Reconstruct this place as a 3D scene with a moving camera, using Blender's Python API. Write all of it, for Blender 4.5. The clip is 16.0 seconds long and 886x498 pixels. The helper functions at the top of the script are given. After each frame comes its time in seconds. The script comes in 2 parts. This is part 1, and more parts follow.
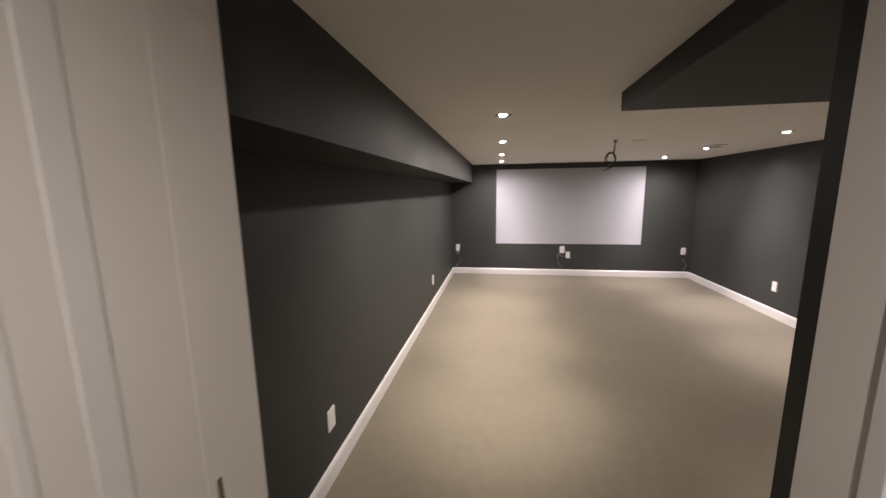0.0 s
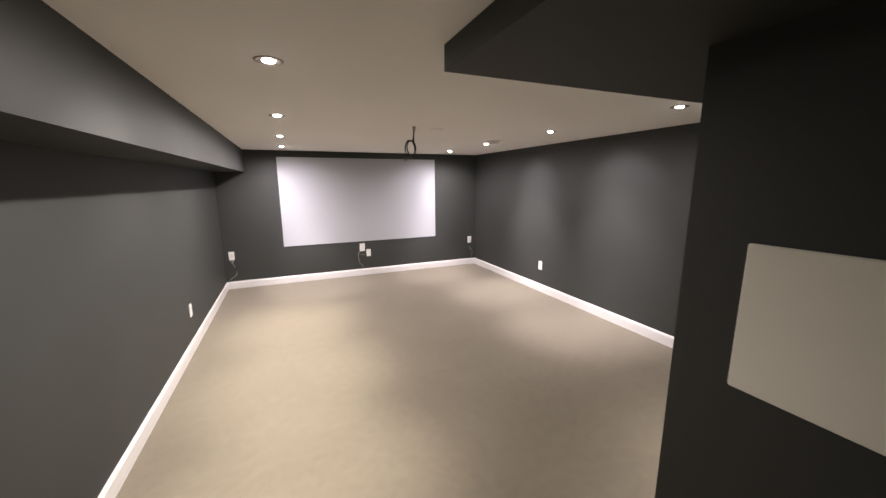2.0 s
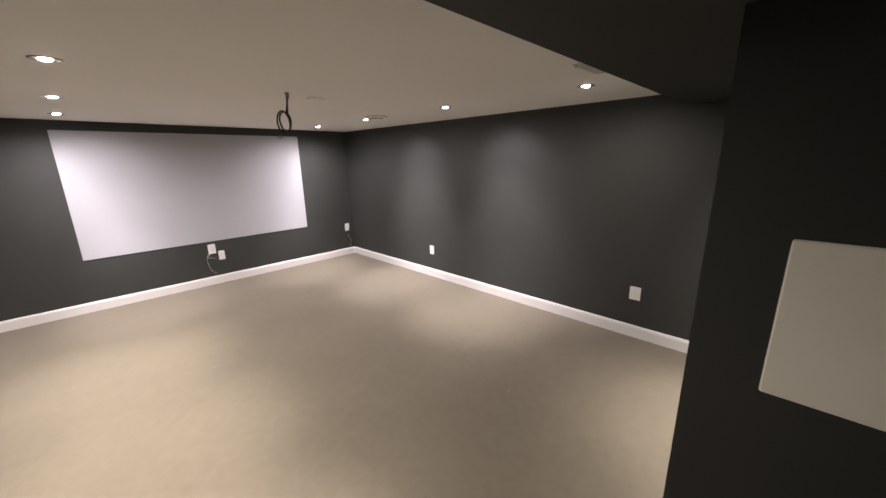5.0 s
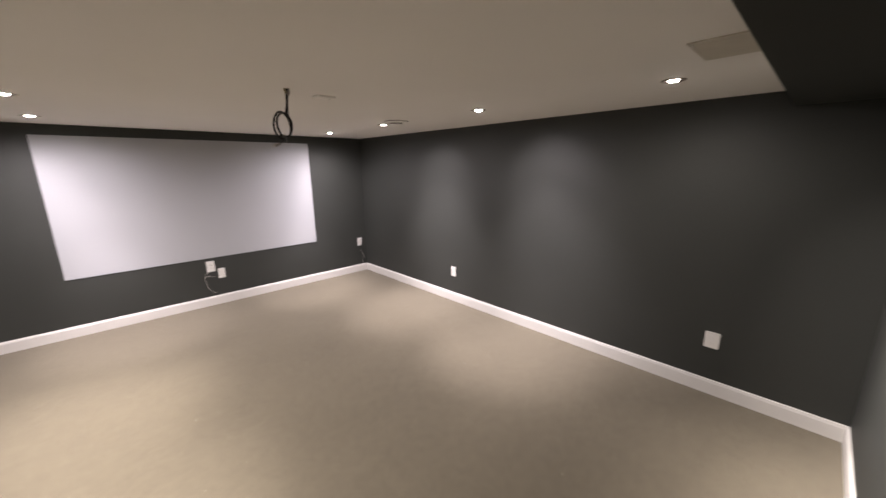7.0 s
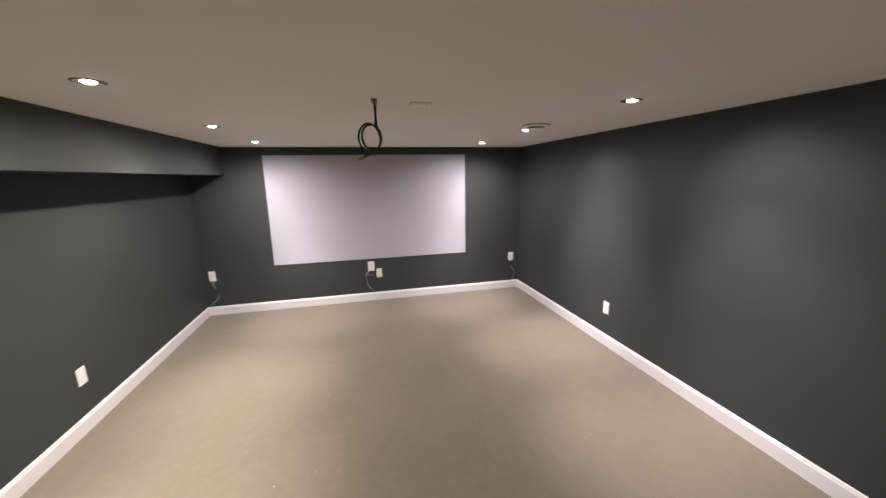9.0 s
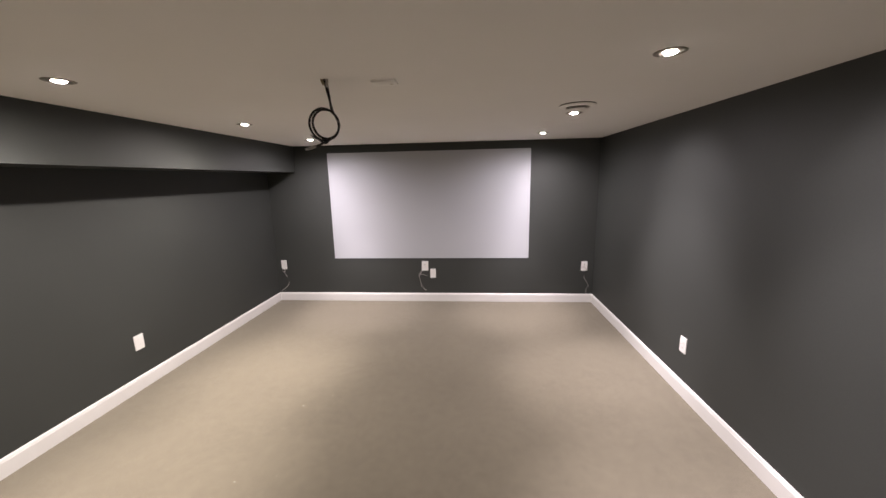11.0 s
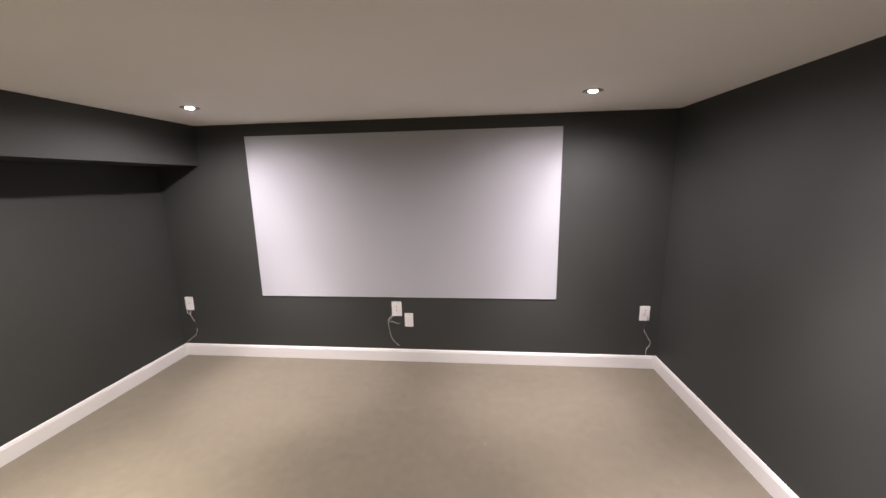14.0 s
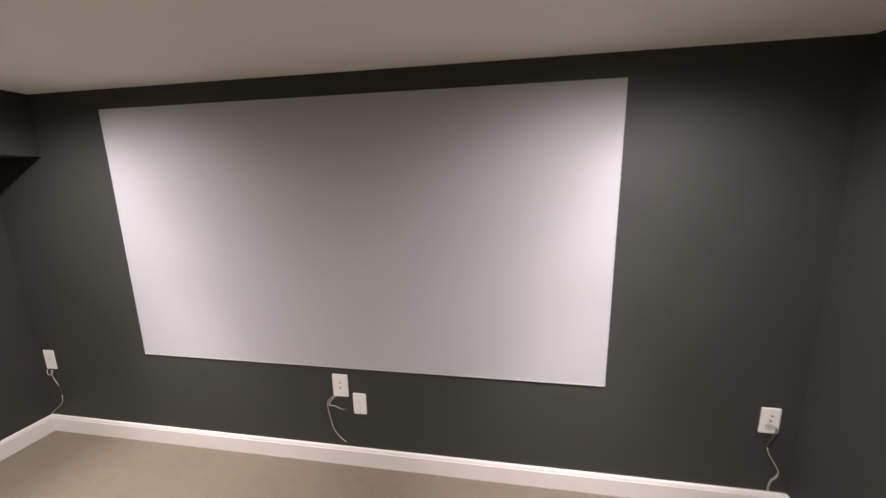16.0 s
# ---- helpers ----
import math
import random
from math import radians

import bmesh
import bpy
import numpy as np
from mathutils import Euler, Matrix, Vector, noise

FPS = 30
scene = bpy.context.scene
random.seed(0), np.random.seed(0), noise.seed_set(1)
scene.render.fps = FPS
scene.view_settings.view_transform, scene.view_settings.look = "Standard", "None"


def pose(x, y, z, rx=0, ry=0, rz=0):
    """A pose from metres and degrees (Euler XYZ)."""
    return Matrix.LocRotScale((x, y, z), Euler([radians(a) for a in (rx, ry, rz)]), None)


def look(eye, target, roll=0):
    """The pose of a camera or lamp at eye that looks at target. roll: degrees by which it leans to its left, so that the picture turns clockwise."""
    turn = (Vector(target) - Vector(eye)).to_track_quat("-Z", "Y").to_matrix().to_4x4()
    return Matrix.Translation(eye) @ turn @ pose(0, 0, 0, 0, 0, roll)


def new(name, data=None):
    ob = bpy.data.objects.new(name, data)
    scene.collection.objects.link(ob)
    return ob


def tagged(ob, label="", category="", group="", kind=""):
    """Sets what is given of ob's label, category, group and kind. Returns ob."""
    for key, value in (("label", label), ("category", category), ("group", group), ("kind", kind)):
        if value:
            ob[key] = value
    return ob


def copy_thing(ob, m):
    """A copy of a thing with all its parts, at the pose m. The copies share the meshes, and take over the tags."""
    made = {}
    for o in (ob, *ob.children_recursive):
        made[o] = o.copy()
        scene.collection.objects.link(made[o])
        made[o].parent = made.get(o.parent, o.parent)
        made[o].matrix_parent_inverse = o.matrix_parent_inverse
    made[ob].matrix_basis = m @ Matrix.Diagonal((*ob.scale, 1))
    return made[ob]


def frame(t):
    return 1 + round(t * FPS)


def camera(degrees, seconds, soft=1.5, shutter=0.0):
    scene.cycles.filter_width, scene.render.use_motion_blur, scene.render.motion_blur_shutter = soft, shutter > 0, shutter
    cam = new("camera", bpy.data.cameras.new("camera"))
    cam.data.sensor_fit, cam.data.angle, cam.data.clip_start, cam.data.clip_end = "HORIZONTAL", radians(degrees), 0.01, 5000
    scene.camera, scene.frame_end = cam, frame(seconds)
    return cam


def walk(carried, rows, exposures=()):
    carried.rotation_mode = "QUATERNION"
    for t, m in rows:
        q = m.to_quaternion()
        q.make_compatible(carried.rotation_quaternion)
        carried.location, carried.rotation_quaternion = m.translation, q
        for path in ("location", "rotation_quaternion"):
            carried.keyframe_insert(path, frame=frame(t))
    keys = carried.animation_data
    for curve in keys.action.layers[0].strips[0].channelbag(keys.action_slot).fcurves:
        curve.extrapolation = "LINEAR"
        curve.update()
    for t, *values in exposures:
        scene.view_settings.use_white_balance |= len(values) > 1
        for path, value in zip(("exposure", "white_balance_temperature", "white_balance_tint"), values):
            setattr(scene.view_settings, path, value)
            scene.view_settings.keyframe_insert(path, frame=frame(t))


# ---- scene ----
cam = camera(102.2, 16.0, shutter=0.35)
PATH = [
    (0, (0.94, 0.257, 1.635), (0.624, 2.206, 1.317), -0.8),
    (0.5, (0.941, 0.466, 1.636), (0.908, 2.439, 1.316), -0.8),
    (1, (0.933, 0.73, 1.64), (1.365, 2.655, 1.309), -0.4),
    (1.5, (0.956, 0.868, 1.618), (1.703, 2.688, 1.262), -0.5),
    (2, (0.98, 1.023, 1.632), (1.753, 2.83, 1.262), -0.4),
    (2.5, (0.994, 1.191, 1.607), (1.987, 2.884, 1.219), -0.3),
    (3, (1.038, 1.336, 1.553), (2.641, 2.441, 1.096), -0.1),
    (3.5, (0.976, 1.418, 1.558), (2.637, 2.351, 0.95), -0.2),
    (4, (0.916, 1.496, 1.609), (2.397, 2.682, 0.978), -0.6),
    (4.2, (0.895, 1.51, 1.655), (2.224, 2.859, 1.011), -0.5),
    (6.3, (1.1, 2.019, 1.677), (2.678, 3.209, 1.367), -0.3),
    (6.5, (1.14, 2.081, 1.671), (2.76, 3.19, 1.287), -0.4),
    (7, (1.248, 2.151, 1.711), (2.59, 3.563, 1.255), -0.6),
    (7.5, (1.383, 2.197, 1.726), (2.556, 3.751, 1.267), -0.8),
    (8, (1.551, 2.269, 1.728), (2.601, 3.909, 1.272), -0.8),
    (8.5, (1.749, 2.304, 1.724), (2.619, 4.057, 1.309), -0.9),
    (9, (1.965, 2.278, 1.729), (2.42, 4.185, 1.331), -1.1),
    (11.5, (2.83, 2.786, 1.668), (2.663, 4.74, 1.279), -1.2),
    (12, (2.84, 3.074, 1.671), (2.674, 5.027, 1.276), -1.2),
    (12.5, (2.882, 3.364, 1.664), (2.718, 5.318, 1.269), -1.1),
    (13, (2.908, 3.667, 1.68), (2.705, 5.616, 1.279), -1.0),
    (13.5, (2.855, 3.974, 1.633), (2.66, 5.929, 1.257), -1.0),
    (14, (2.841, 4.295, 1.626), (2.646, 6.25, 1.251), -1.1),
    (14.5, (2.87, 4.621, 1.63), (2.68, 6.576, 1.25), -1.0),
    (15, (2.873, 4.931, 1.592), (2.688, 6.889, 1.228), -1.0),
    (15.5, (2.895, 5.272, 1.611), (2.711, 7.229, 1.242), -1.0),
    (16, (2.997, 5.596, 1.628), (2.672, 7.532, 1.244), -1.1),
]
walk(cam, [(t, look(eye, target, roll)) for t, eye, target, roll in PATH], [
    (0, 0.30, 6600, 10), (0.5, 0.54, 6430, 10), (1.0, 0.66, 6420, 10), (1.5, 0.71, 6400, 10), (2.5, 0.70, 6400, 10), (3.5, 0.66, 6480, 10), (4.2, 0.58, 6370, 10),
    (6.5, 0.50, 6700, 10), (7.0, 0.47, 6470, 10), (8.0, 0.40, 6440, 10), (9.0, 0.36, 6430, 10), (11.5, 0.36, 6400, 10), (13.0, 0.39, 6460, 10), (14.0, 0.43, 6480, 10), (15.0, 0.40, 6520, 10), (15.5, 0.33, 6620, 10), (16.0, 0.24, 6720, 9)])

# ---- plan, in metres ----
H = 2.13                   # ceiling
XE, YN = 4.36, 7.30        # east wall, north (screen) wall; the west wall is x = 0
XP, YP = 2.21, 1.80        # the closet block juts out to here
YS = 1.10                  # switch wall
XS = 1.57                  # its free end
YD = 0.83                  # door wall
DL, DR, DH = 0.476, 1.397, 2.04   # door opening
XB, ZB = 0.40, 1.795       # bulkhead along the west wall
SX, SY, SZ = 1.555, 2.342, 2.037   # dropped soffit over the entry
HALL = -1.60               # far end of the dim hall behind the door
BASE_H, BASE_T = 0.115, 0.015

# ---- world and lights ----
world = bpy.data.worlds.new("world")
world.use_nodes = True
world.node_tree.nodes["Background"].inputs["Color"].default_value = (0.0, 0.0, 0.0, 1)
world.node_tree.nodes["Background"].inputs["Strength"].default_value = 0.0
scene.world = world

LAMP_X = (0.95, 3.515)
LAMP_Y = (2.775, 4.113, 5.425, 6.615)
WIDE, WIDE_EAST, BEAM, POOL = 62.0, 32.0, 58.0, 172.0
WARM, COOL = (1.0, 0.887, 0.835), (1.0, 0.883, 0.925)
# the gimbal lamps aim straight down but for a few: degrees of tilt about x and y
AIM = {(1, 0): (-34, 5), (1, 1): (-3, -8), (1, 2): (0, -7), (0, 3): (8, -9), (1, 3): (8, 5)}

# spots added at each lamp to brighten the wall beside it: watts, width and degrees of tilt
WASH = {(0, 0): ((64, 104, 0, 24),), (0, 1): ((72, 104, 0, 22),), (0, 2): ((72, 104, 0, 22),),
        (1, 0): ((190, 94, -46, 6),), (1, 1): ((38, 72, -9, -48), (84, 60, -8, -29)), (1, 2): ((48, 72, 0, -48), (100, 62, 0, -29)),
        (0, 3): ((30, 84, 34, 24),), (1, 3): ((40, 84, 34, -22),)}
FLOOD = {(0, 0): 30.0, (1, 0): 31.0, (1, 1): 32.0, (0, 3): 78.0, (1, 3): 82.0}


def beam(name, x, y, watt, colour, degrees, soft, blend=1.0, aim=(0, 0)):
    spot = bpy.data.lights.new(name, "SPOT")
    spot.energy, spot.color = watt, colour
    spot.spot_size, spot.spot_blend, spot.shadow_soft_size = radians(degrees), blend, soft
    new(name, spot).matrix_world = pose(x, y, H - 0.018, *aim)


for i, lx in enumerate(LAMP_X):
    for j, ly in enumerate(LAMP_Y):
        colour, aim = WARM if j == 0 or i == 0 and j < 3 else COOL, AIM.get((i, j), (0, 0))
        gain = 0.95 if j == 3 else 1.0
        beam("downlight_flood", lx, ly, FLOOD.get((i, j), WIDE_EAST if i else WIDE), colour, 174 if j == 3 else 180, 0.02, 1.0 if j == 3 else 0.75)
        for watt, wide, rx, ry in WASH[i, j]:
            beam("downlight_wall_fill", lx, ly, watt, colour, wide, 0.02, 1.0, (rx, ry))
        beam("downlight_beam", lx, ly, BEAM * gain, colour, 84, 0.02, 1.0, aim)
        beam("downlight_pool", lx, ly, POOL * gain, colour, 52, 0.03, 1.0, aim)
# an assumed hall downlight, unseen behind the doorway, added to light the jambs
beam("hall_flood", 1.0, -0.30, 56.0, WARM, 180, 0.03, 0.6)


# ---- materials ----
def nodes_of(name):
    m = bpy.data.materials.new(name)
    m.use_nodes = True
    return m, m.node_tree, m.node_tree.nodes["Principled BSDF"]


def surface(name, colour, rough=0.6, metal=0.0, vary=0.12, coarse=2.0, fine=120.0, bump=0.15, depth=0.001, spec=0.5, vary_fine=0.0):
    """Paint, plastic or metal with broad blotches, fine grain and a fine relief."""
    m, tree, p = nodes_of(name)
    n, l = tree.nodes, tree.links
    co = n.new("ShaderNodeTexCoord")
    broad = n.new("ShaderNodeTexNoise")
    broad.inputs["Scale"].default_value, broad.inputs["Detail"].default_value = coarse, 5
    grain = n.new("ShaderNodeTexNoise")
    grain.inputs["Scale"].default_value, grain.inputs["Detail"].default_value = fine, 4
    l.new(co.outputs["Object"], broad.inputs["Vector"]), l.new(co.outputs["Object"], grain.inputs["Vector"])
    ramp = n.new("ShaderNodeMapRange")
    ramp.inputs["To Min"].default_value, ramp.inputs["To Max"].default_value = 1 - vary, 1 + vary
    ramp.inputs["From Min"].default_value, ramp.inputs["From Max"].default_value = 0.25, 0.75
    l.new(broad.outputs["Fac"], ramp.inputs["Value"])
    ramp2 = n.new("ShaderNodeMapRange")
    ramp2.inputs["To Min"].default_value, ramp2.inputs["To Max"].default_value = 1 - vary_fine, 1 + vary_fine
    ramp2.inputs["From Min"].default_value, ramp2.inputs["From Max"].default_value = 0.25, 0.75
    l.new(grain.outputs["Fac"], ramp2.inputs["Value"])
    both = n.new("ShaderNodeMath")
    both.operation = "MULTIPLY"
    l.new(ramp.outputs["Result"], both.inputs[0]), l.new(ramp2.outputs["Result"], both.inputs[1])
    tint = n.new("ShaderNodeVectorMath")
    tint.operation = "SCALE"
    tint.inputs[0].default_value = colour
    l.new(both.outputs[0], tint.inputs["Scale"])
    l.new(tint.outputs[0], p.inputs["Base Color"])
    rr = n.new("ShaderNodeMapRange")
    rr.inputs["To Min"].default_value, rr.inputs["To Max"].default_value = max(0.0, rough - 0.08), min(1.0, rough + 0.08)
    l.new(broad.outputs["Fac"], rr.inputs["Value"]), l.new(rr.outputs["Result"], p.inputs["Roughness"])
    relief = n.new("ShaderNodeBump")
    relief.inputs["Strength"].default_value, relief.inputs["Distance"].default_value = bump, depth
    l.new(grain.outputs["Fac"], relief.inputs["Height"]), l.new(relief.outputs["Normal"], p.inputs["Normal"])
    p.inputs["Metallic"].default_value = metal
    p.inputs["Specular IOR Level"].default_value = spec
    return m


def carpet_material():
    """Short beige pile: tufts a few millimetres wide, trodden patches, small darker specks."""
    m, tree, p = nodes_of("carpet")
    n, l = tree.nodes, tree.links
    co = n.new("ShaderNodeTexCoord")

    def tex(scale, detail, rough=0.5):
        t = n.new("ShaderNodeTexNoise")
        t.inputs["Scale"].default_value, t.inputs["Detail"].default_value, t.inputs["Roughness"].default_value = scale, detail, rough
        l.new(co.outputs["Object"], t.inputs["Vector"])
        return t

    trodden, mottled, tuft = tex(1.6, 4), tex(14, 4, 0.65), tex(230, 3, 0.7)
    mix = n.new("ShaderNodeMath")
    mix.operation = "MULTIPLY_ADD"
    mix.inputs[1].default_value = 0.55
    l.new(mottled.outputs["Fac"], mix.inputs[0])
    half = n.new("ShaderNodeMath")
    half.operation = "MULTIPLY"
    half.inputs[1].default_value = 0.45
    l.new(trodden.outputs["Fac"], half.inputs[0])
    l.new(half.outputs[0], mix.inputs[2])
    ramp = n.new("ShaderNodeValToRGB")
    ramp.color_ramp.elements[0].position, ramp.color_ramp.elements[0].color = 0.30, (0.132, 0.115, 0.0838, 1)
    ramp.color_ramp.elements[1].position, ramp.color_ramp.elements[1].color = 0.72, (0.171, 0.1495, 0.1092, 1)
    l.new(mix.outputs[0], ramp.inputs["Fac"])
    fleck = n.new("ShaderNodeMapRange")
    fleck.inputs["From Min"].default_value, fleck.inputs["From Max"].default_value = 0.3, 0.62
    fleck.inputs["To Min"].default_value, fleck.inputs["To Max"].default_value = 0.78, 1.11
    l.new(tuft.outputs["Fac"], fleck.inputs["Value"])
    scale = n.new("ShaderNodeVectorMath")
    scale.operation = "SCALE"
    l.new(ramp.outputs["Color"], scale.inputs[0]), l.new(fleck.outputs["Result"], scale.inputs["Scale"])
    l.new(scale.outputs[0], p.inputs["Base Color"])
    height = n.new("ShaderNodeMath")
    height.operation = "MULTIPLY_ADD"
    height.inputs[1].default_value = 0.10
    l.new(mottled.outputs["Fac"], height.inputs[0]), l.new(tuft.outputs["Fac"], height.inputs[2])
    relief = n.new("ShaderNodeBump")
    relief.inputs["Strength"].default_value, relief.inputs["Distance"].default_value = 0.5, 0.006
    l.new(height.outputs[0], relief.inputs["Height"]), l.new(relief.outputs["Normal"], p.inputs["Normal"])
    p.inputs["Roughness"].default_value = 0.95
    p.inputs["Specular IOR Level"].default_value = 0.1
    p.inputs["Sheen Weight"].default_value = 0.15
    return m


def glow_material(name, colour, strength):
    m, tree, p = nodes_of(name)
    p.inputs["Base Color"].default_value = (0.8, 0.8, 0.8, 1)
    p.inputs["Emission Color"].default_value, p.inputs["Emission Strength"].default_value = (*colour, 1), strength
    return m


CARPET = carpet_material()
CHARCOAL = surface("charcoal_paint", (0.0322, 0.0343, 0.0312), 0.6, vary=0.10, coarse=1.3, fine=160, bump=0.22, depth=0.0012, spec=0.35, vary_fine=0.06)
CEILING = surface("ceiling_paint", (0.885, 0.870, 0.850), 0.85, vary=0.025, coarse=0.9, fine=190, bump=0.2, depth=0.0012, spec=0.3)
TRIM = surface("trim_paint", (0.62, 0.605, 0.585), 0.38, vary=0.04, coarse=3, fine=60, bump=0.08)
JAMB = surface("jamb_paint", (0.63, 0.60, 0.555), 0.45, vary=0.05, coarse=2.5, fine=50, bump=0.1)
HALL_PAINT = surface("hall_paint", (0.60, 0.57, 0.52), 0.8, vary=0.04)
SCREEN = surface("screen_paint", (0.366, 0.372, 0.390), 0.75, vary=0.015, coarse=1.2, fine=220, bump=0.12, depth=0.0006, spec=0.25)
PLATE = surface("white_plastic", (0.68, 0.665, 0.64), 0.35, vary=0.03, coarse=20, fine=300, bump=0.03)
BRIGHT = surface("bright_white_plastic", (0.92, 0.91, 0.89), 0.6, vary=0.02, coarse=20, fine=300, bump=0.03)
ACCESS = surface("access_panel_paint", (0.77, 0.75, 0.65), 0.6, vary=0.03, coarse=4, fine=150, bump=0.1)
DARK_SLOT = surface("dark_slot", (0.02, 0.02, 0.02), 0.6, vary=0.05)
HOLE = surface("bushing_brown", (0.10, 0.08, 0.06), 0.6, vary=0.1)
SLOT_GREY = surface("socket_slot", (0.20, 0.19, 0.18), 0.6, vary=0.05)
BLACK_CABLE = surface("black_cable", (0.0045, 0.004, 0.004), 0.5, vary=0.15, coarse=30, fine=400, bump=0.1, spec=0.3)
PLUG_GREY = surface("plug_grey", (0.19, 0.175, 0.155), 0.5, vary=0.1, coarse=40)
TAN_CLIP = surface("tan_plastic", (0.36, 0.31, 0.20), 0.5, vary=0.15, coarse=60)
GREY_WIRE = surface("grey_wire", (0.40, 0.37, 0.35), 0.4, vary=0.15, coarse=40, fine=300, bump=0.1)
STEEL = surface("connector_steel", (0.42, 0.40, 0.36), 0.35, metal=0.9, vary=0.1, coarse=40)
NICKEL = surface("trim_ring_nickel", (0.24, 0.21, 0.18), 0.35, metal=0.85, vary=0.1, coarse=30)
BAFFLE = surface("downlight_baffle", (0.16, 0.14, 0.12), 0.45, metal=0.6, vary=0.05, coarse=30)
GRILLE = surface("grille_grey", (0.60, 0.57, 0.51), 0.5, vary=0.06, coarse=12)
BULB = glow_material("lit_bulb", (1.0, 0.93, 0.85), 130.0)


# ---- mesh helpers ----
def box(bm, x0, y0, z0, x1, y1, z1, bevel=0.0, segments=2):
    made = bmesh.ops.create_cube(bm, size=1.0)["verts"]
    bmesh.ops.transform(bm, matrix=Matrix.LocRotScale(((x0 + x1) / 2, (y0 + y1) / 2, (z0 + z1) / 2), None, (abs(x1 - x0), abs(y1 - y0), abs(z1 - z0))), verts=made)
    if bevel:
        edges = list({e for v in made for e in v.link_edges})
        bmesh.ops.bevel(bm, geom=edges, offset=bevel, segments=segments, affect="EDGES", profile=0.5)
    return bm


def boxed(*args, **kw):
    return box(bmesh.new(), *args, **kw)


def lathe(bm, profile, steps=32, centre=(0, 0, 0)):
    """Turns rows of (radius, z) round a vertical axis."""
    rings = []
    for r, z in profile:
        if r < 1e-6:
            rings.append([bm.verts.new((centre[0], centre[1], centre[2] + z))])
        else:
            rings.append([bm.verts.new((centre[0] + r * math.cos(a), centre[1] + r * math.sin(a), centre[2] + z)) for a in (2 * math.pi * k / steps for k in range(steps))])
    for a, b in zip(rings, rings[1:]):
        for k in range(steps):
            q = [a[k % len(a)], a[(k + 1) % len(a)], b[(k + 1) % len(b)], b[k % len(b)]]
            q = list(dict.fromkeys(q))
            if len(q) > 2:
                bm.faces.new(q)
    bmesh.ops.recalc_face_normals(bm, faces=bm.faces)
    return bm


def tube(bm, points, radius, sides=8):
    """A round cord through the points, smoothed."""
    pts = [Vector(p) for p in points]
    fine = []
    for i in range(len(pts) - 1):
        p0, p1, p2, p3 = pts[max(i - 1, 0)], pts[i], pts[i + 1], pts[min(i + 2, len(pts) - 1)]
        for k in range(6):
            t = k / 6
            fine.append(0.5 * (2 * p1 + (p2 - p0) * t + (2 * p0 - 5 * p1 + 4 * p2 - p3) * t * t + (3 * p1 - p0 - 3 * p2 + p3) * t ** 3))
    fine.append(pts[-1])
    rings, up = [], None
    for i, c in enumerate(fine):
        d = (fine[min(i + 1, len(fine) - 1)] - fine[max(i - 1, 0)]).normalized()
        if up is None:
            up = d.orthogonal().normalized()
        up = (up - d * up.dot(d)).normalized()
        side = d.cross(up)
        rings.append([bm.verts.new(c + radius * (math.cos(a) * up + math.sin(a) * side)) for a in (2 * math.pi * k / sides for k in range(sides))])
    for a, b in zip(rings, rings[1:]):
        for k in range(sides):
            bm.faces.new((a[k], a[(k + 1) % sides], b[(k + 1) % sides], b[k]))
    bm.faces.new(list(reversed(rings[0]))), bm.faces.new(rings[-1])
    bmesh.ops.recalc_face_normals(bm, faces=bm.faces)
    return bm


def mesh_object(name, bm, material, smooth=False):
    data = bpy.data.meshes.new(name)
    bm.to_mesh(data)
    bm.free()
    data.materials.append(material)
    if smooth:
        data.polygons.foreach_set("use_smooth", [True] * len(data.polygons))
    return new(name, data)


def part(name, bm, material, parent, label="", smooth=False):
    ob = mesh_object(name, bm, material, smooth)
    ob.parent = parent
    if label:
        ob["label"] = label
    return ob


def setting(name, bm, material, label, category):
    return tagged(mesh_object(name, bm, material), label, category, kind="structure")


def thing(name, m, label, category, group=""):
    ob = new(name)
    ob.empty_display_size = 0.05
    ob.matrix_world = m
    return tagged(ob, label, category, group)


# ---- floor and ceiling ----
W = 0.12
setting("floor", boxed(-W, HALL - W, -0.10, XE + W, YN + W, 0.0), CARPET, "short-pile beige grey carpet laid wall to wall", "floor")
setting("ceiling", boxed(-W, HALL - W, H, XE + W, YN + W, H + 0.10), CEILING, "flat white painted ceiling with a matt finish", "ceiling")

# ---- walls ----
setting("wall_west", boxed(-W, HALL - W, 0, 0, YN + W, H), CHARCOAL, "charcoal grey painted wall under a bulkhead", "wall")
setting("wall_north", boxed(0, YN, 0, XE, YN + W, H), CHARCOAL, "charcoal grey painted wall behind the projection screen", "wall")
setting("wall_east", boxed(XE, HALL - W, 0, XE + W, YN + W, H), CHARCOAL, "long charcoal grey painted wall with outlets", "wall")
closet = bmesh.new()
box(closet, XP, YS, 0, XP + W, YP, H)
box(closet, XP + W, YP - W, 0, XE, YP, H)
setting("wall_closet", closet, CHARCOAL, "charcoal painted closet walls jutting into the room", "wall")
setting("wall_switch", boxed(XS, YS - W, 0, XE, YS, H), CHARCOAL, "charcoal painted entry wall carrying the switches", "wall")
setting("wall_return", boxed(XS, YD, 0, XS + W, YS - W, H), CHARCOAL, "narrow charcoal painted wall return beside the doorway", "wall")
south = bmesh.new()
box(south, 0, YD - 0.004, 0, DL - 0.001, YD, H)
box(south, DR + 0.001, YD - 0.004, 0, XS + W, YD, H)
box(south, DL - 0.001, YD - 0.004, DH, DR + 0.001, YD, H)
setting("wall_south", south, CHARCOAL, "charcoal painted wall round the doorway", "wall")
core = bmesh.new()
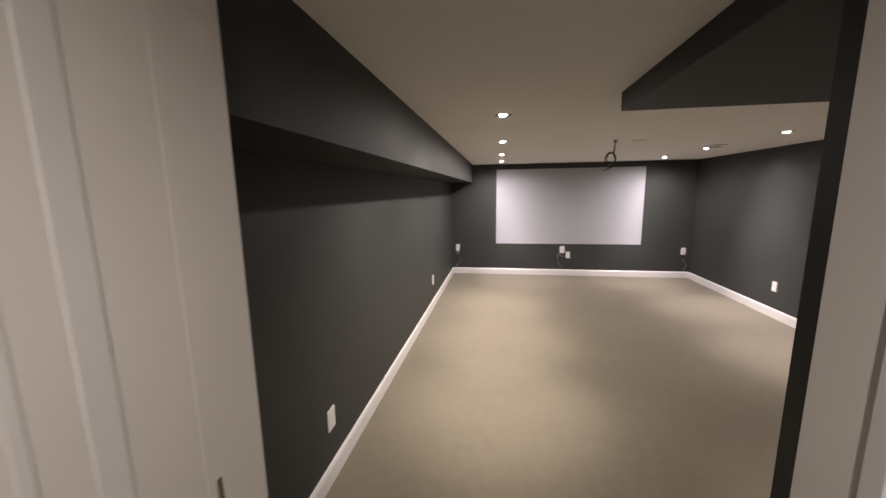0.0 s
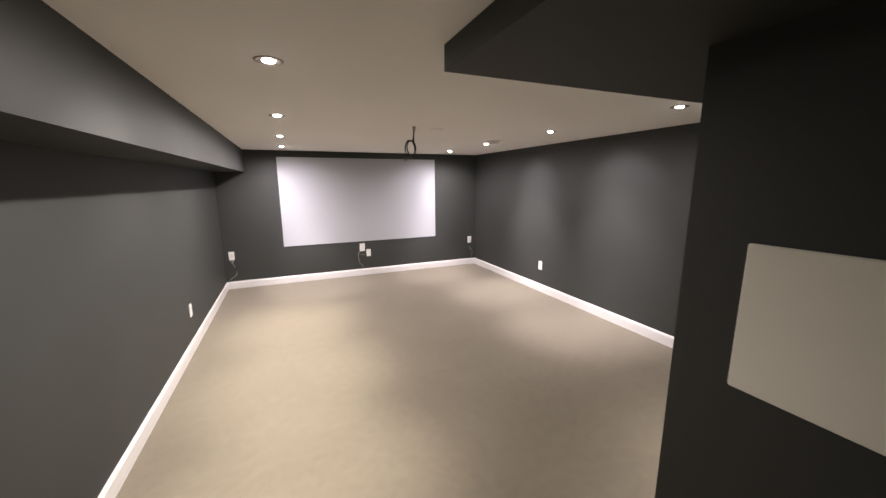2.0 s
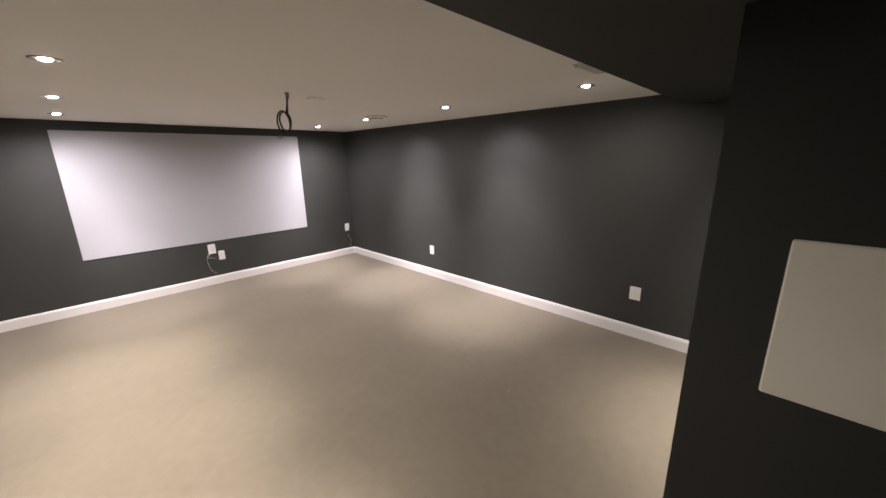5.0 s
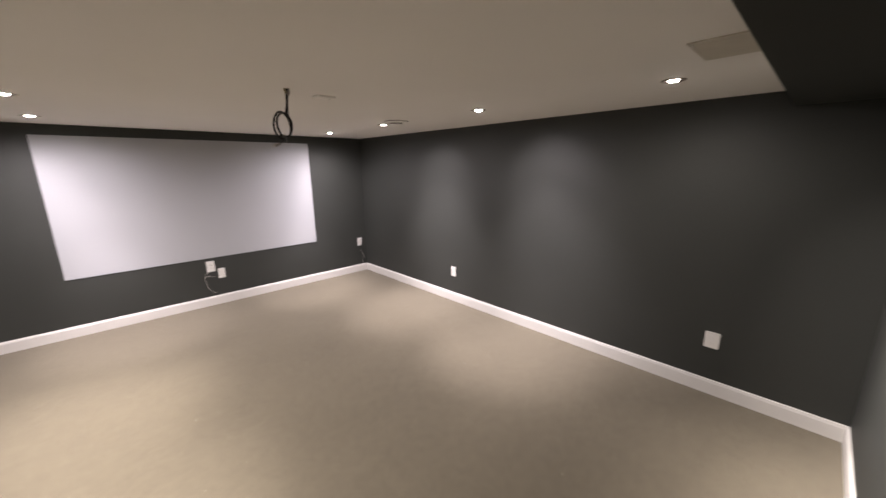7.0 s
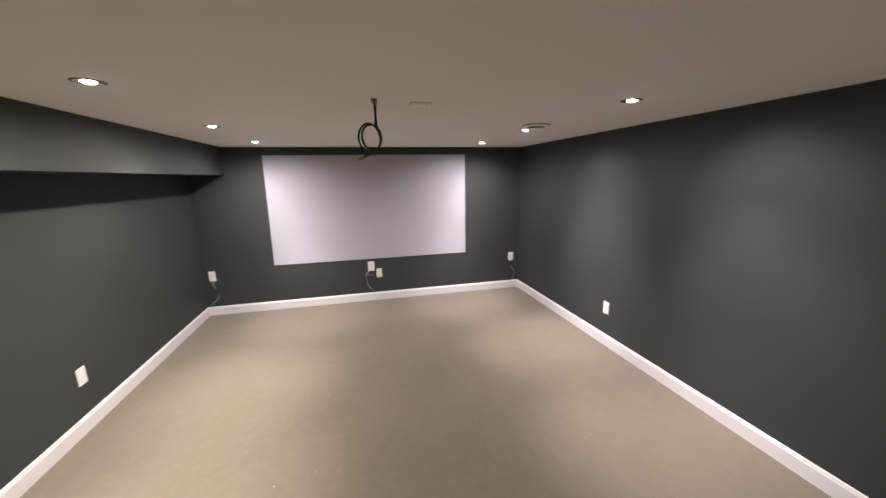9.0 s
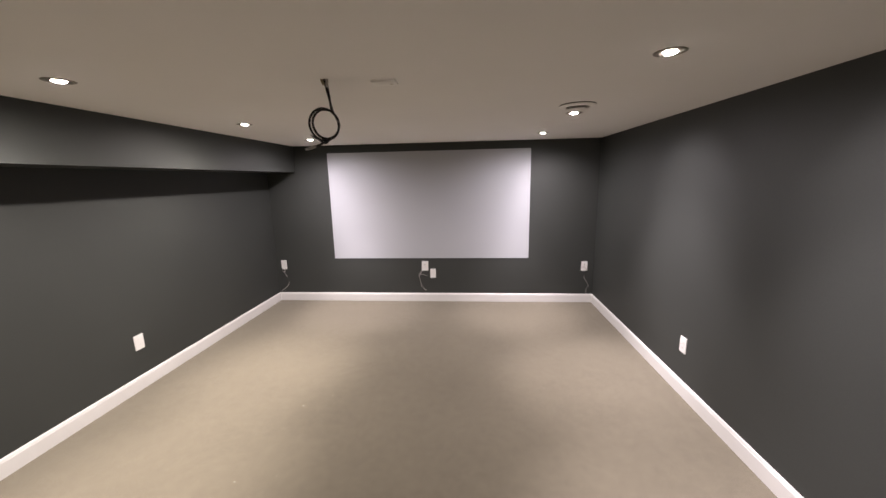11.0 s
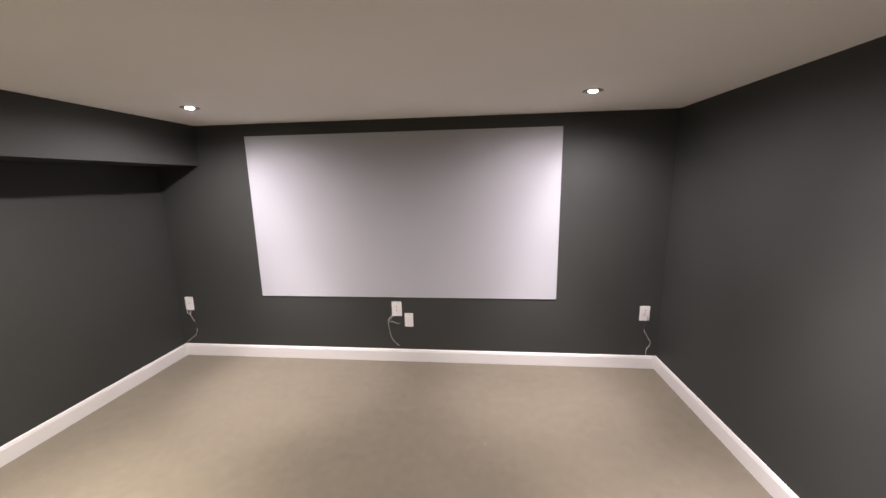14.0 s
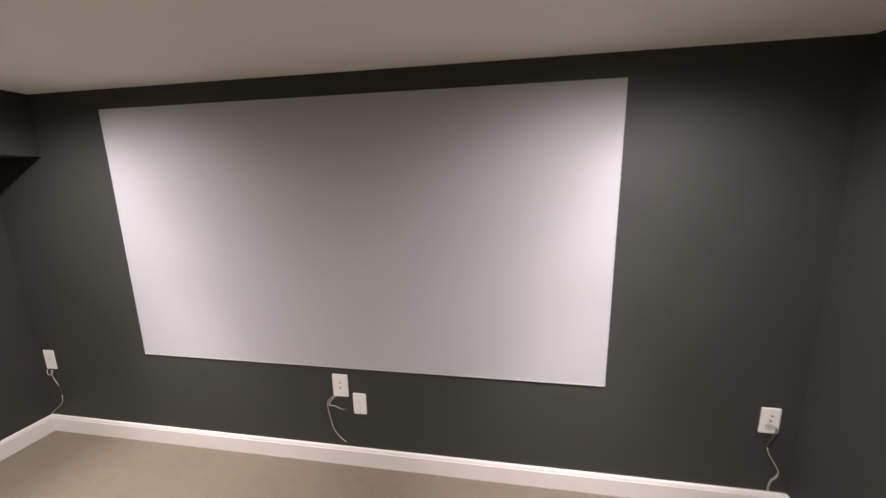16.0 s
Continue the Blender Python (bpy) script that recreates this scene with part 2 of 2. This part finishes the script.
box(core, 0, YD - 0.398, 0, DL - 0.02, YD - 0.004, H)
box(core, DR + 0.02, YD - 0.398, 0, XE, YD - 0.004, H)
box(core, DL - 0.02, YD - 0.398, DH + 0.02, DR + 0.02, YD - 0.004, H)
setting("wall_hall_side", core, HALL_PAINT, "off-white painted hall side of the door wall", "wall")
setting("wall_hall_end", boxed(0, HALL - W, 0, XE, HALL, H), HALL_PAINT, "off-white painted wall closing the dim hall", "wall")

bulk = boxed(0, YD, ZB, XB, YN, H)
setting("bulkhead", bulk, CHARCOAL, "charcoal painted boxed bulkhead along the ceiling", "bulkhead")
setting("soffit", boxed(SX, YD, SZ, XE, SY, H), CHARCOAL, "charcoal painted dropped soffit over the entry", "soffit")

# ---- door frame ----
lining = bmesh.new()
for x0, x1 in ((DL - 0.02, DL), (DR, DR + 0.02)):
    box(lining, x0, YD - 0.40, 0, x1, YD + 0.004, DH, 0.002)
box(lining, DL - 0.02, YD - 0.40, DH, DR + 0.02, YD + 0.004, DH + 0.02, 0.002)
door_1 = setting("door_1", lining, JAMB, "open doorway with a deep off-white painted wooden lining", "doorway")
stop = bmesh.new()
box(stop, DL, YD - 0.272, 0, DL + 0.0018, YD - 0.235, DH, 0.0016, 3)
box(stop, DR - 0.006, YD - 0.125, 0, DR, YD - 0.095, DH, 0.0028, 3)
box(stop, DL + 0.006, YD - 0.272, DH - 0.006, DR - 0.006, YD - 0.235, DH, 0.0028)
part("door_stop", stop, TRIM, door_1, "raised white stop bead")
part("lining_board", boxed(DL, 0.700, 0, DL + 0.0007, YD + 0.003, DH - 0.001), JAMB, door_1)
part("casing_bead", boxed(DL, 0.494, 0, DL + 0.0014, 0.508, DH - 0.001, bevel=0.0012), TRIM, door_1, "thin painted bead on the casing")
part("strike_plate", boxed(DL + 0.0008, 0.718, 1.095, DL + 0.0022, 0.7275, 1.163, bevel=0.0006), NICKEL, door_1, "small dull metal strike plate")


# ---- baseboards ----
def baseboard(x0, y0, x1, y1, nx, ny):
    """A board along a wall from one end to the other, its face turned to (nx, ny), the top edge eased."""
    bm = bmesh.new()
    prof = ((0, 0), (BASE_T, 0), (BASE_T, BASE_H - 0.020), (BASE_T - 0.0025, BASE_H - 0.017), (BASE_T - 0.0025, BASE_H - 0.012), (BASE_T - 0.005, BASE_H - 0.004), (BASE_T - 0.008, BASE_H), (0, BASE_H))
    ends = [[bm.verts.new((x + nx * d, y + ny * d, z)) for d, z in prof] for x, y in ((x0, y0), (x1, y1))]
    k = len(prof)
    for i in range(k):
        bm.faces.new((ends[0][i], ends[0][(i + 1) % k], ends[1][(i + 1) % k], ends[1][i]))
    bm.faces.new(ends[0]), bm.faces.new(ends[1])
    bmesh.ops.recalc_face_normals(bm, faces=bm.faces)
    return setting("baseboard", bm, TRIM, "white painted wooden baseboard along the wall", "baseboard")


baseboard(0, YD, 0, YN, 1, 0)
baseboard(BASE_T, YN, XE - BASE_T, YN, 0, -1)
baseboard(XE, YP, XE, YN, -1, 0)
baseboard(XP - BASE_T, YP, XE - BASE_T, YP, 0, 1)
baseboard(XP, YS, XP, YP, -1, 0)
baseboard(XS, YS, XP - BASE_T, YS, 0, 1)

# ---- projection screen painted panel ----
scr = thing("projection_screen", pose(2.18, YN, 1.32), "pale grey white projection screen fixed on the charcoal wall", "screen")
part("screen_surface", boxed(-1.320, -0.006, -0.702, 1.320, 0, 0.702), SCREEN, scr)
for x0, z0, x1, z1 in ((-1.325, 0.702, 1.325, 0.708), (-1.325, -0.708, 1.325, -0.702), (-1.325, -0.702, -1.320, 0.702), (1.320, -0.702, 1.325, 0.702)):
    part("edge_strip", boxed(x0, -0.008, z0, x1, 0, z1, bevel=0.0012), SCREEN, scr)


# ---- downlights ----
def downlight():
    ob = thing("downlight", pose(LAMP_X[0], LAMP_Y[0], H), "lit recessed ceiling downlight with a dull metal trim ring", "ceiling light", "recessed downlights in two rows")
    ring = lathe(bmesh.new(), [(0.041, -0.001), (0.044, -0.0035), (0.052, -0.0035), (0.058, -0.0015), (0.059, 0.0), (0.041, 0.0)], 36)
    part("trim_ring", ring, NICKEL, ob, "dull nickel trim ring", True)
    part("baffle", lathe(bmesh.new(), [(0.0415, -0.002), (0.0350, -0.0014), (0.0250, -0.0008)], 36), BAFFLE, ob, smooth=True)
    part("bulb", lathe(bmesh.new(), [(0.0, -0.0095), (0.010, -0.0089), (0.017, -0.0072), (0.0225, -0.0042), (0.0255, -0.0010)], 36), BULB, ob, "glowing white lamp face", True)
    return ob


first = downlight()
for lx in LAMP_X:
    for ly in LAMP_Y:
        if (lx, ly) != (LAMP_X[0], LAMP_Y[0]):
            copy_thing(first, pose(lx, ly, H))
# fixture of the assumed hall downlight, out of view
copy_thing(first, pose(1.0, -0.30, H))


# ---- wall plates ----
def rounded_plate(w, h, d, r=0.004, ease=0.0015, steps=4):
    """A plate with rounded corners and an eased front rim; its back on y = 0, its front towards -y."""
    bm = bmesh.new()

    def ring(grow, y):
        out = []
        for k, (sx, sz) in enumerate(((1, 1), (-1, 1), (-1, -1), (1, -1))):
            for i in range(steps + 1):
                a = radians(90 * k + 90 * i / steps)
                out.append(bm.verts.new((sx * (w / 2 - r) + (r + grow) * math.cos(a), y, sz * (h / 2 - r) + (r + grow) * math.sin(a))))
        return out

    rows = [ring(0, 0), ring(0, -d + ease), ring(-ease * 0.4, -d + ease * 0.4), ring(-ease, -d)]
    n = len(rows[0])
    for a, b in zip(rows, rows[1:]):
        for k in range(n):
            bm.faces.new((a[k], a[(k + 1) % n], b[(k + 1) % n], b[k]))
    bm.faces.new(rows[0]), bm.faces.new(rows[-1])
    bmesh.ops.recalc_face_normals(bm, faces=bm.faces)
    return bm


def screws(owner, d, heights):
    for z in heights:
        bm = lathe(bmesh.new(), [(0.0, 0.0012), (0.002, 0.001), (0.0032, 0.0)], 12)
        bmesh.ops.transform(bm, matrix=pose(0, -d, z, 90), verts=bm.verts)
        part("screw", bm, PLATE, owner, smooth=True)


# what faces which way: a plate's front is -y, so turn it to the wall that it is on
NORTH, EAST, WEST, SOUTH = 0, -90, 90, 180


def outlet(m, w, h, label):
    ob = thing("wall_outlet", m, label, "outlet", "white electrical outlets round the room")
    part("cover_plate", rounded_plate(w, h, 0.006), PLATE, ob)
    insert = rounded_plate(0.034, 0.068, 0.0018, 0.002, 0.0008)
    bmesh.ops.transform(insert, matrix=pose(0, -0.006, 0), verts=insert.verts)
    face = part("receptacle", insert, PLATE, ob)
    for z in (0.018, -0.018):
        slots = bmesh.new()
        box(slots, -0.0070, -0.0081, z - 0.003, -0.0058, -0.0077, z + 0.004)
        box(slots, 0.0058, -0.0081, z - 0.003, 0.0070, -0.0077, z + 0.004)
        box(slots, -0.0014, -0.0081, z - 0.0095, 0.0014, -0.0077, z - 0.0070)
        part("slots", slots, SLOT_GREY, face, "shadowed socket slots")
    screws(ob, 0.006, (h / 2 - 0.012, -h / 2 + 0.012))
    return ob


def jack_plate(m, w, h, holes, label):
    ob = thing("wire_plate", m, label, "wall plate", "low-voltage wire plates on the screen wall")
    part("cover_plate", rounded_plate(w, h, 0.006), PLATE, ob)
    for x, z in holes:
        bush = lathe(bmesh.new(), [(0.0, 0.0008), (0.0030, 0.0008), (0.0036, 0.0018), (0.0046, 0.0016), (0.0050, 0.0)], 16)
        bmesh.ops.transform(bush, matrix=pose(x, -0.006, z, 90), verts=bush.verts)
        part("bushing", bush, HOLE, ob, "dark round cable hole", True)
    screws(ob, 0.006, (h / 2 - 0.012, -h / 2 + 0.012))
    return ob


def wire(name, m, points, radius, label, ends=(), painted=()):
    """A thin cord; painted: stretches of its points given the dark wall colour."""
    ob = thing(name, m, label, "wire", "loose wires below the wall plates")
    cuts = sorted({0, len(points) - 1} | {k for ab in painted for k in ab})
    for a, b in zip(cuts, cuts[1:]):
        over = (a, b) in painted
        part("charcoal_cord" if over else "cord", tube(bmesh.new(), points[a:b + 1], radius, 8), CHARCOAL if over else GREY_WIRE, ob, "charcoal-coloured stretch of the wire" if over else "", True)
    for a, b in ends:
        part("bare_end", tube(bmesh.new(), (a, b), radius * 0.6, 6), STEEL, ob, "bare copper end", True)
    return ob


outlet(pose(XE, 5.23, 0.393, 0, 0, EAST), 0.080, 0.124, "white plastic electrical outlet low on the charcoal wall")
outlet(pose(XE, 2.538, 0.428, 0, 0, EAST), 0.092, 0.124, "wide white electrical outlet beside the closet corner")
outlet(pose(0, 5.115, 0.395, 0, 0, WEST), 0.082, 0.124, "white plastic electrical outlet under the bulkhead")
outlet(pose(0, 1.985, 0.368, 0, 0, WEST), 0.084, 0.126, "white plastic electrical outlet near the doorway")
outlet(pose(2.221, YN, 0.398), 0.076, 0.126, "white plastic electrical outlet just below the screen")
jack_plate(pose(2.113, YN, 0.503), 0.090, 0.134, ((0.0, 0.018), (0.0, -0.012)), "white wire plate with two holes under the screen")
jack_plate(pose(0.103, YN, 0.523), 0.078, 0.130, ((0.0, 0.005),), "white wire plate in the room corner with loose wire")
jack_plate(pose(4.237, YN, 0.497), 0.079, 0.128, ((0.004, 0.026), (0.0, 0.002)), "white wire plate with a wire poking out")

wire("speaker_wire", pose(2.10, YN, 0.43), (
    (-0.025, -0.004, 0.008), (-0.036, -0.014, 0.004), (-0.052, -0.020, -0.008), (-0.066, -0.018, -0.035), (-0.066, -0.014, -0.090),
    (-0.055, -0.012, -0.150), (-0.048, -0.012, -0.190), (-0.030, -0.012, -0.225), (0.002, -0.014, -0.258), (0.028, -0.016, -0.276)), 0.0023,
    "thin grey wire drooping below a wall plate to the baseboard")
wire("speaker_wire", pose(2.10, YN, 0.43), (
    (-0.018, -0.004, 0.004), (-0.030, -0.018, -0.002), (-0.050, -0.024, -0.028), (-0.044, -0.026, -0.044), (-0.018, -0.028, -0.040),
    (0.006, -0.028, -0.052), (0.028, -0.028, -0.058)), 0.0023, "short grey wire end curled below a wall plate",
    (((0.026, -0.028, -0.058), (0.046, -0.028, -0.054)),))
wire("speaker_wire", pose(0.103, YN, 0.523), (
    (-0.012, -0.008, -0.058), (-0.022, -0.018, -0.072), (-0.014, -0.022, -0.098), (0.010, -0.020, -0.098), (0.018, -0.016, -0.076),
    (0.006, -0.014, -0.068), (-0.004, -0.012, -0.096), (0.004, -0.012, -0.124), (0.020, -0.013, -0.150), (0.034, -0.014, -0.178),
    (0.046, -0.016, -0.212), (0.052, -0.018, -0.244), (0.048, -0.019, -0.276), (0.034, -0.020, -0.304), (0.008, -0.020, -0.328),
    (-0.024, -0.022, -0.352), (-0.062, -0.024, -0.382)), 0.0023, "grey wire looped under the plate and trailing into the corner",
    painted=((9, 11),))
wire("speaker_wire", pose(4.233, YN, 0.497), (
    (0.0, -0.006, 0.002), (-0.016, -0.022, -0.004), (-0.022, -0.018, -0.012), (0.008, -0.016, -0.014), (0.030, -0.014, -0.030), (0.026, -0.012, -0.070),
    (0.010, -0.012, -0.105), (0.006, -0.012, -0.135), (0.014, -0.014, -0.165), (0.038, -0.016, -0.205), (0.062, -0.018, -0.250), (0.060, -0.018, -0.280),
    (0.040, -0.016, -0.312), (0.036, -0.014, -0.372)), 0.0023, "grey wire hanging in bends below the corner plate", painted=((4, 7),))

# ---- access panel and switches by the entry ----
panel = thing("access_panel", pose(XP, 1.392, 1.224, 0, 0, EAST), "square off-white access panel on the charcoal closet wall", "access panel")
part("panel_rim", rounded_plate(0.452, 0.452, 0.004, 0.008, 0.001), ACCESS, panel)
door_leaf = rounded_plate(0.447, 0.447, 0.0045, 0.008, 0.0015)
bmesh.ops.transform(door_leaf, matrix=pose(0, -0.004, 0), verts=door_leaf.verts)
part("panel_cover", door_leaf, ACCESS, panel)

dimmer = thing("dimmer_switch", pose(1.762, YS, 1.257, 0, 0, SOUTH), "double white dimmer plate with two slide controls", "light switch")
part("cover_plate", rounded_plate(0.174, 0.126, 0.008, 0.005, 0.003), PLATE, dimmer)
for x in (-0.017, 0.033):
    ins = rounded_plate(0.034, 0.068, 0.002, 0.002, 0.0006)
    bmesh.ops.transform(ins, matrix=pose(x, -0.008, 0), verts=ins.verts)
    insert = part("control", ins, PLATE, dimmer)
    part("slot", boxed(x - 0.0016, -0.0107, -0.022, x + 0.0016, -0.0099, 0.006), DARK_SLOT, insert, "black slider slot")
    part("rocker", boxed(x - 0.010, -0.0125, 0.020, x + 0.010, -0.0099, 0.030, bevel=0.001), PLATE, insert, "small rocker key")


def blank_plate(m, w, h, label):
    ob = thing("switch_plate", m, label, "wall plate", "plates below the dimmer")
    part("cover_plate", rounded_plate(w, h, 0.007, 0.004, 0.002), PLATE, ob)
    key = rounded_plate(0.033, 0.066, 0.0012, 0.002, 0.0006)
    bmesh.ops.transform(key, matrix=pose(0, -0.007, 0), verts=key.verts)
    part("rocker", key, PLATE, ob)
    screws(ob, 0.007, (h / 2 - 0.012, -h / 2 + 0.012))
    return ob


blank_plate(pose(2.107, YS, 0.850, 0, 0, SOUTH), 0.082, 0.128, "white plastic wall plate close to the corner")
blank_plate(pose(1.743, YS, 0.819, 0, 0, SOUTH), 0.082, 0.128, "white plastic wall plate below the dimmer")

# ---- ceiling fittings ----
diff = thing("ceiling_diffuser", pose(3.452, 5.112, H), "round white ceiling air diffuser with a dished centre", "air vent")
# near-black disc and cylinder stand in for shade behind and between the rings
part("throat_shade", lathe(bmesh.new(), [(0.0, -0.003), (0.108, -0.003), (0.113, -0.0055), (0.1155, -0.0005)], 56), DARK_SLOT, diff, "dark disc for the shaded gap behind the rings")
part("neck_shade", lathe(bmesh.new(), [(0.055, -0.003), (0.060, -0.026)], 40), DARK_SLOT, diff, "dark cylinder for the shade above the centre disc")
part("flange", lathe(bmesh.new(), [(0.078, -0.010), (0.0765, -0.015), (0.078, -0.0175), (0.085, -0.0185), (0.098, -0.0170), (0.110, -0.0125), (0.1165, -0.0085), (0.1170, -0.0070), (0.113, -0.0058)], 56), BRIGHT, diff, smooth=True)
part("inner_ring", lathe(bmesh.new(), [(0.0675, -0.0200), (0.0685, -0.0225), (0.0700, -0.0232), (0.0712, -0.0225), (0.0700, -0.0200)], 48), GRILLE, diff, smooth=True)
part("centre_disc", lathe(bmesh.new(), [(0.058, -0.0255), (0.0640, -0.0265), (0.0648, -0.0285), (0.0625, -0.0305), (0.050, -0.0325), (0.026, -0.0340), (0.0, -0.0345)], 48), BRIGHT, diff, smooth=True)

cover = thing("ceiling_outlet", pose(2.348, 4.355, H, 90), "small white outlet plate on the ceiling near hanging cables", "outlet")
part("cover_plate", rounded_plate(0.118, 0.078, 0.011, 0.004, 0.003), BRIGHT, cover)
cin = rounded_plate(0.066, 0.034, 0.0012, 0.002, 0.0005)
bmesh.ops.transform(cin, matrix=pose(0, -0.011, 0), verts=cin.verts)
part("receptacle", cin, BRIGHT, cover)
part("tab", boxed(0.030, -0.0145, -0.006, 0.038, -0.0105, 0.006, bevel=0.001), GRILLE, cover, "small grey tab")

grille = thing("ceiling_register", pose(3.02, 2.466, H), "grey louvred ceiling register beside the soffit", "air vent")
GX, GY = 0.152, 0.105
fr = bmesh.new()
for x0, y0, x1, y1 in ((-GX, -GY, GX, -GY + 0.018), (-GX, GY - 0.018, GX, GY), (-GX, -GY + 0.018, -GX + 0.018, GY - 0.018), (GX - 0.018, -GY + 0.018, GX, GY - 0.018)):
    box(fr, x0, y0, -0.006, x1, y1, 0.0, 0.0015)
part("frame", fr, GRILLE, grille)
part("backing", boxed(-GX + 0.018, -GY + 0.018, -0.0012, GX - 0.018, GY - 0.018, -0.0002), STEEL, grille, "metal damper behind the slats")
for k in range(11):
    x = -GX + 0.030 + k * (2 * GX - 0.060) / 10
    bm = boxed(-0.011, -GY + 0.016, -0.0006, 0.011, GY - 0.016, 0.0006)
    bmesh.ops.transform(bm, matrix=pose(x, 0, -0.0042, 0, 14, 0), verts=bm.verts)
    part("slat", bm, GRILLE, grille)
part("lever", boxed(-GX - 0.002, GY - 0.020, -0.016, -GX + 0.026, GY - 0.010, -0.006, bevel=0.002), PLATE, grille, "small white damper lever")

# ---- cables hanging from the ceiling ----
U, N = Vector((0.868, 0.497, 0.0)), Vector((-0.497, 0.868, 0.0))
CC = Vector((2.066, 4.303, 1.938))


def loop_point(s, dz, n=0.0):
    return CC + U * s + N * n + Vector((0, 0, dz))


def cable(label, n, grow, tail, plug, plug_material, plug_size, start):
    ob = thing("projector_cable", pose(0, 0, 0), label, "cable", "cables hanging from the ceiling")
    rx, rz = 0.060 + grow, 0.066 + grow
    top, side = Vector((2.091 + start * 0.8, 4.272, H - 0.001)), loop_point(rx * 0.60 - grow, rz * 0.86, n)
    pts = [top, top.lerp(side, 0.3), top.lerp(side, 0.65), side]
    for a in (24, -8, -45, -90, -130, -170, 155, 120, 90, 60, 25, -10, -45, -75):
        k = radians(a)
        pts.append(loop_point(rx * math.cos(k) - grow, rz * math.sin(k), n * (1 + 0.6 * math.sin(2 * k))))
    pts += [Vector(p) for p in tail]
    part("cord", tube(bmesh.new(), pts, 0.0053, 10), BLACK_CABLE, ob, smooth=True)
    a, b = Vector(tail[-1]), Vector(plug)
    d = (b - a).normalized()
    m = Matrix.Translation((a + b) / 2) @ d.to_track_quat("Y", "Z").to_matrix().to_4x4()
    w, h = plug_size
    bm = boxed(-w / 2, -(b - a).length / 2, -h / 2, w / 2, (b - a).length / 2, h / 2, bevel=0.0022)
    bmesh.ops.transform(bm, matrix=m, verts=bm.verts)
    head = part("plug", bm, plug_material, ob, "rectangular connector housing")
    tip = boxed(-w * 0.35, (b - a).length / 2, -h * 0.28, w * 0.35, (b - a).length / 2 + 0.009, h * 0.28)
    bmesh.ops.transform(tip, matrix=m, verts=tip.verts)
    part("contact", tip, STEEL, head, "bare metal contact")
    relief = tube(bmesh.new(), (a - d * 0.014, a + d * 0.002), 0.0058, 10)
    part("strain_relief", relief, BLACK_CABLE, ob, smooth=True)
    return ob


cable("black coiled cable with a black plug hanging from ceiling", -0.005, 0.000,
      (loop_point(-0.010, -0.088, -0.012), loop_point(-0.040, -0.074, -0.035), (2.045, 4.248, 1.868)), (2.032, 4.219, 1.878), BLACK_CABLE, (0.014, 0.009), -0.006)
cable("black coiled cable with a grey plug hanging from ceiling", 0.005, 0.007,
      (loop_point(-0.018, -0.086, 0.003), loop_point(-0.055, -0.102, 0.002)), loop_point(-0.092, -0.114, 0.001), PLUG_GREY, (0.024, 0.014), 0.006)
entry = thing("cable_entry", pose(2.091, 4.272, H), "small rough ceiling hole where two cables come through", "cable hole")
part("hole", lathe(bmesh.new(), [(0.0, -0.0010), (0.006, -0.0010), (0.009, -0.0008), (0.011, 0.0)], 14), HOLE, entry, "dark ragged hole")
part("sleeve", tube(bmesh.new(), ((0.009, 0.000, 0.0), (0.008, -0.001, -0.014), (0.0055, 0.000, -0.034)), 0.0062, 10), GREY_WIRE, entry, "pale bare cable sleeve", True)
part("clip", tube(bmesh.new(), ((-0.015, -0.004, 0.0), (-0.0125, -0.004, -0.010), (-0.008, -0.003, -0.024)), 0.0062, 10), TAN_CLIP, entry, "tan wire clip")

# ---- lint on the carpet ----
lint = bmesh.new()
for x, y, r in ((1.40, 4.206, 0.006), (3.346, 4.093, 0.005), (1.476, 4.907, 0.005), (3.329, 5.222, 0.004), (1.65, 5.047, 0.005), (2.884, 2.911, 0.005), (2.887, 6.281, 0.004), (1.62, 4.26, 0.004)):
    made = bmesh.ops.create_icosphere(lint, subdivisions=1, radius=r * 0.6)["verts"]
    for v in made:
        v.co *= random.uniform(0.5, 1.2)
    bmesh.ops.transform(lint, matrix=Matrix.LocRotScale((x, y, r * 0.25), Euler((0, 0, random.uniform(0, 6))), (1.3, 0.7, 0.45)), verts=made)
tagged(mesh_object("carpet_lint", lint, ACCESS), "scattered pale lint and crumbs lying on the carpet", "lint", kind="stuff")
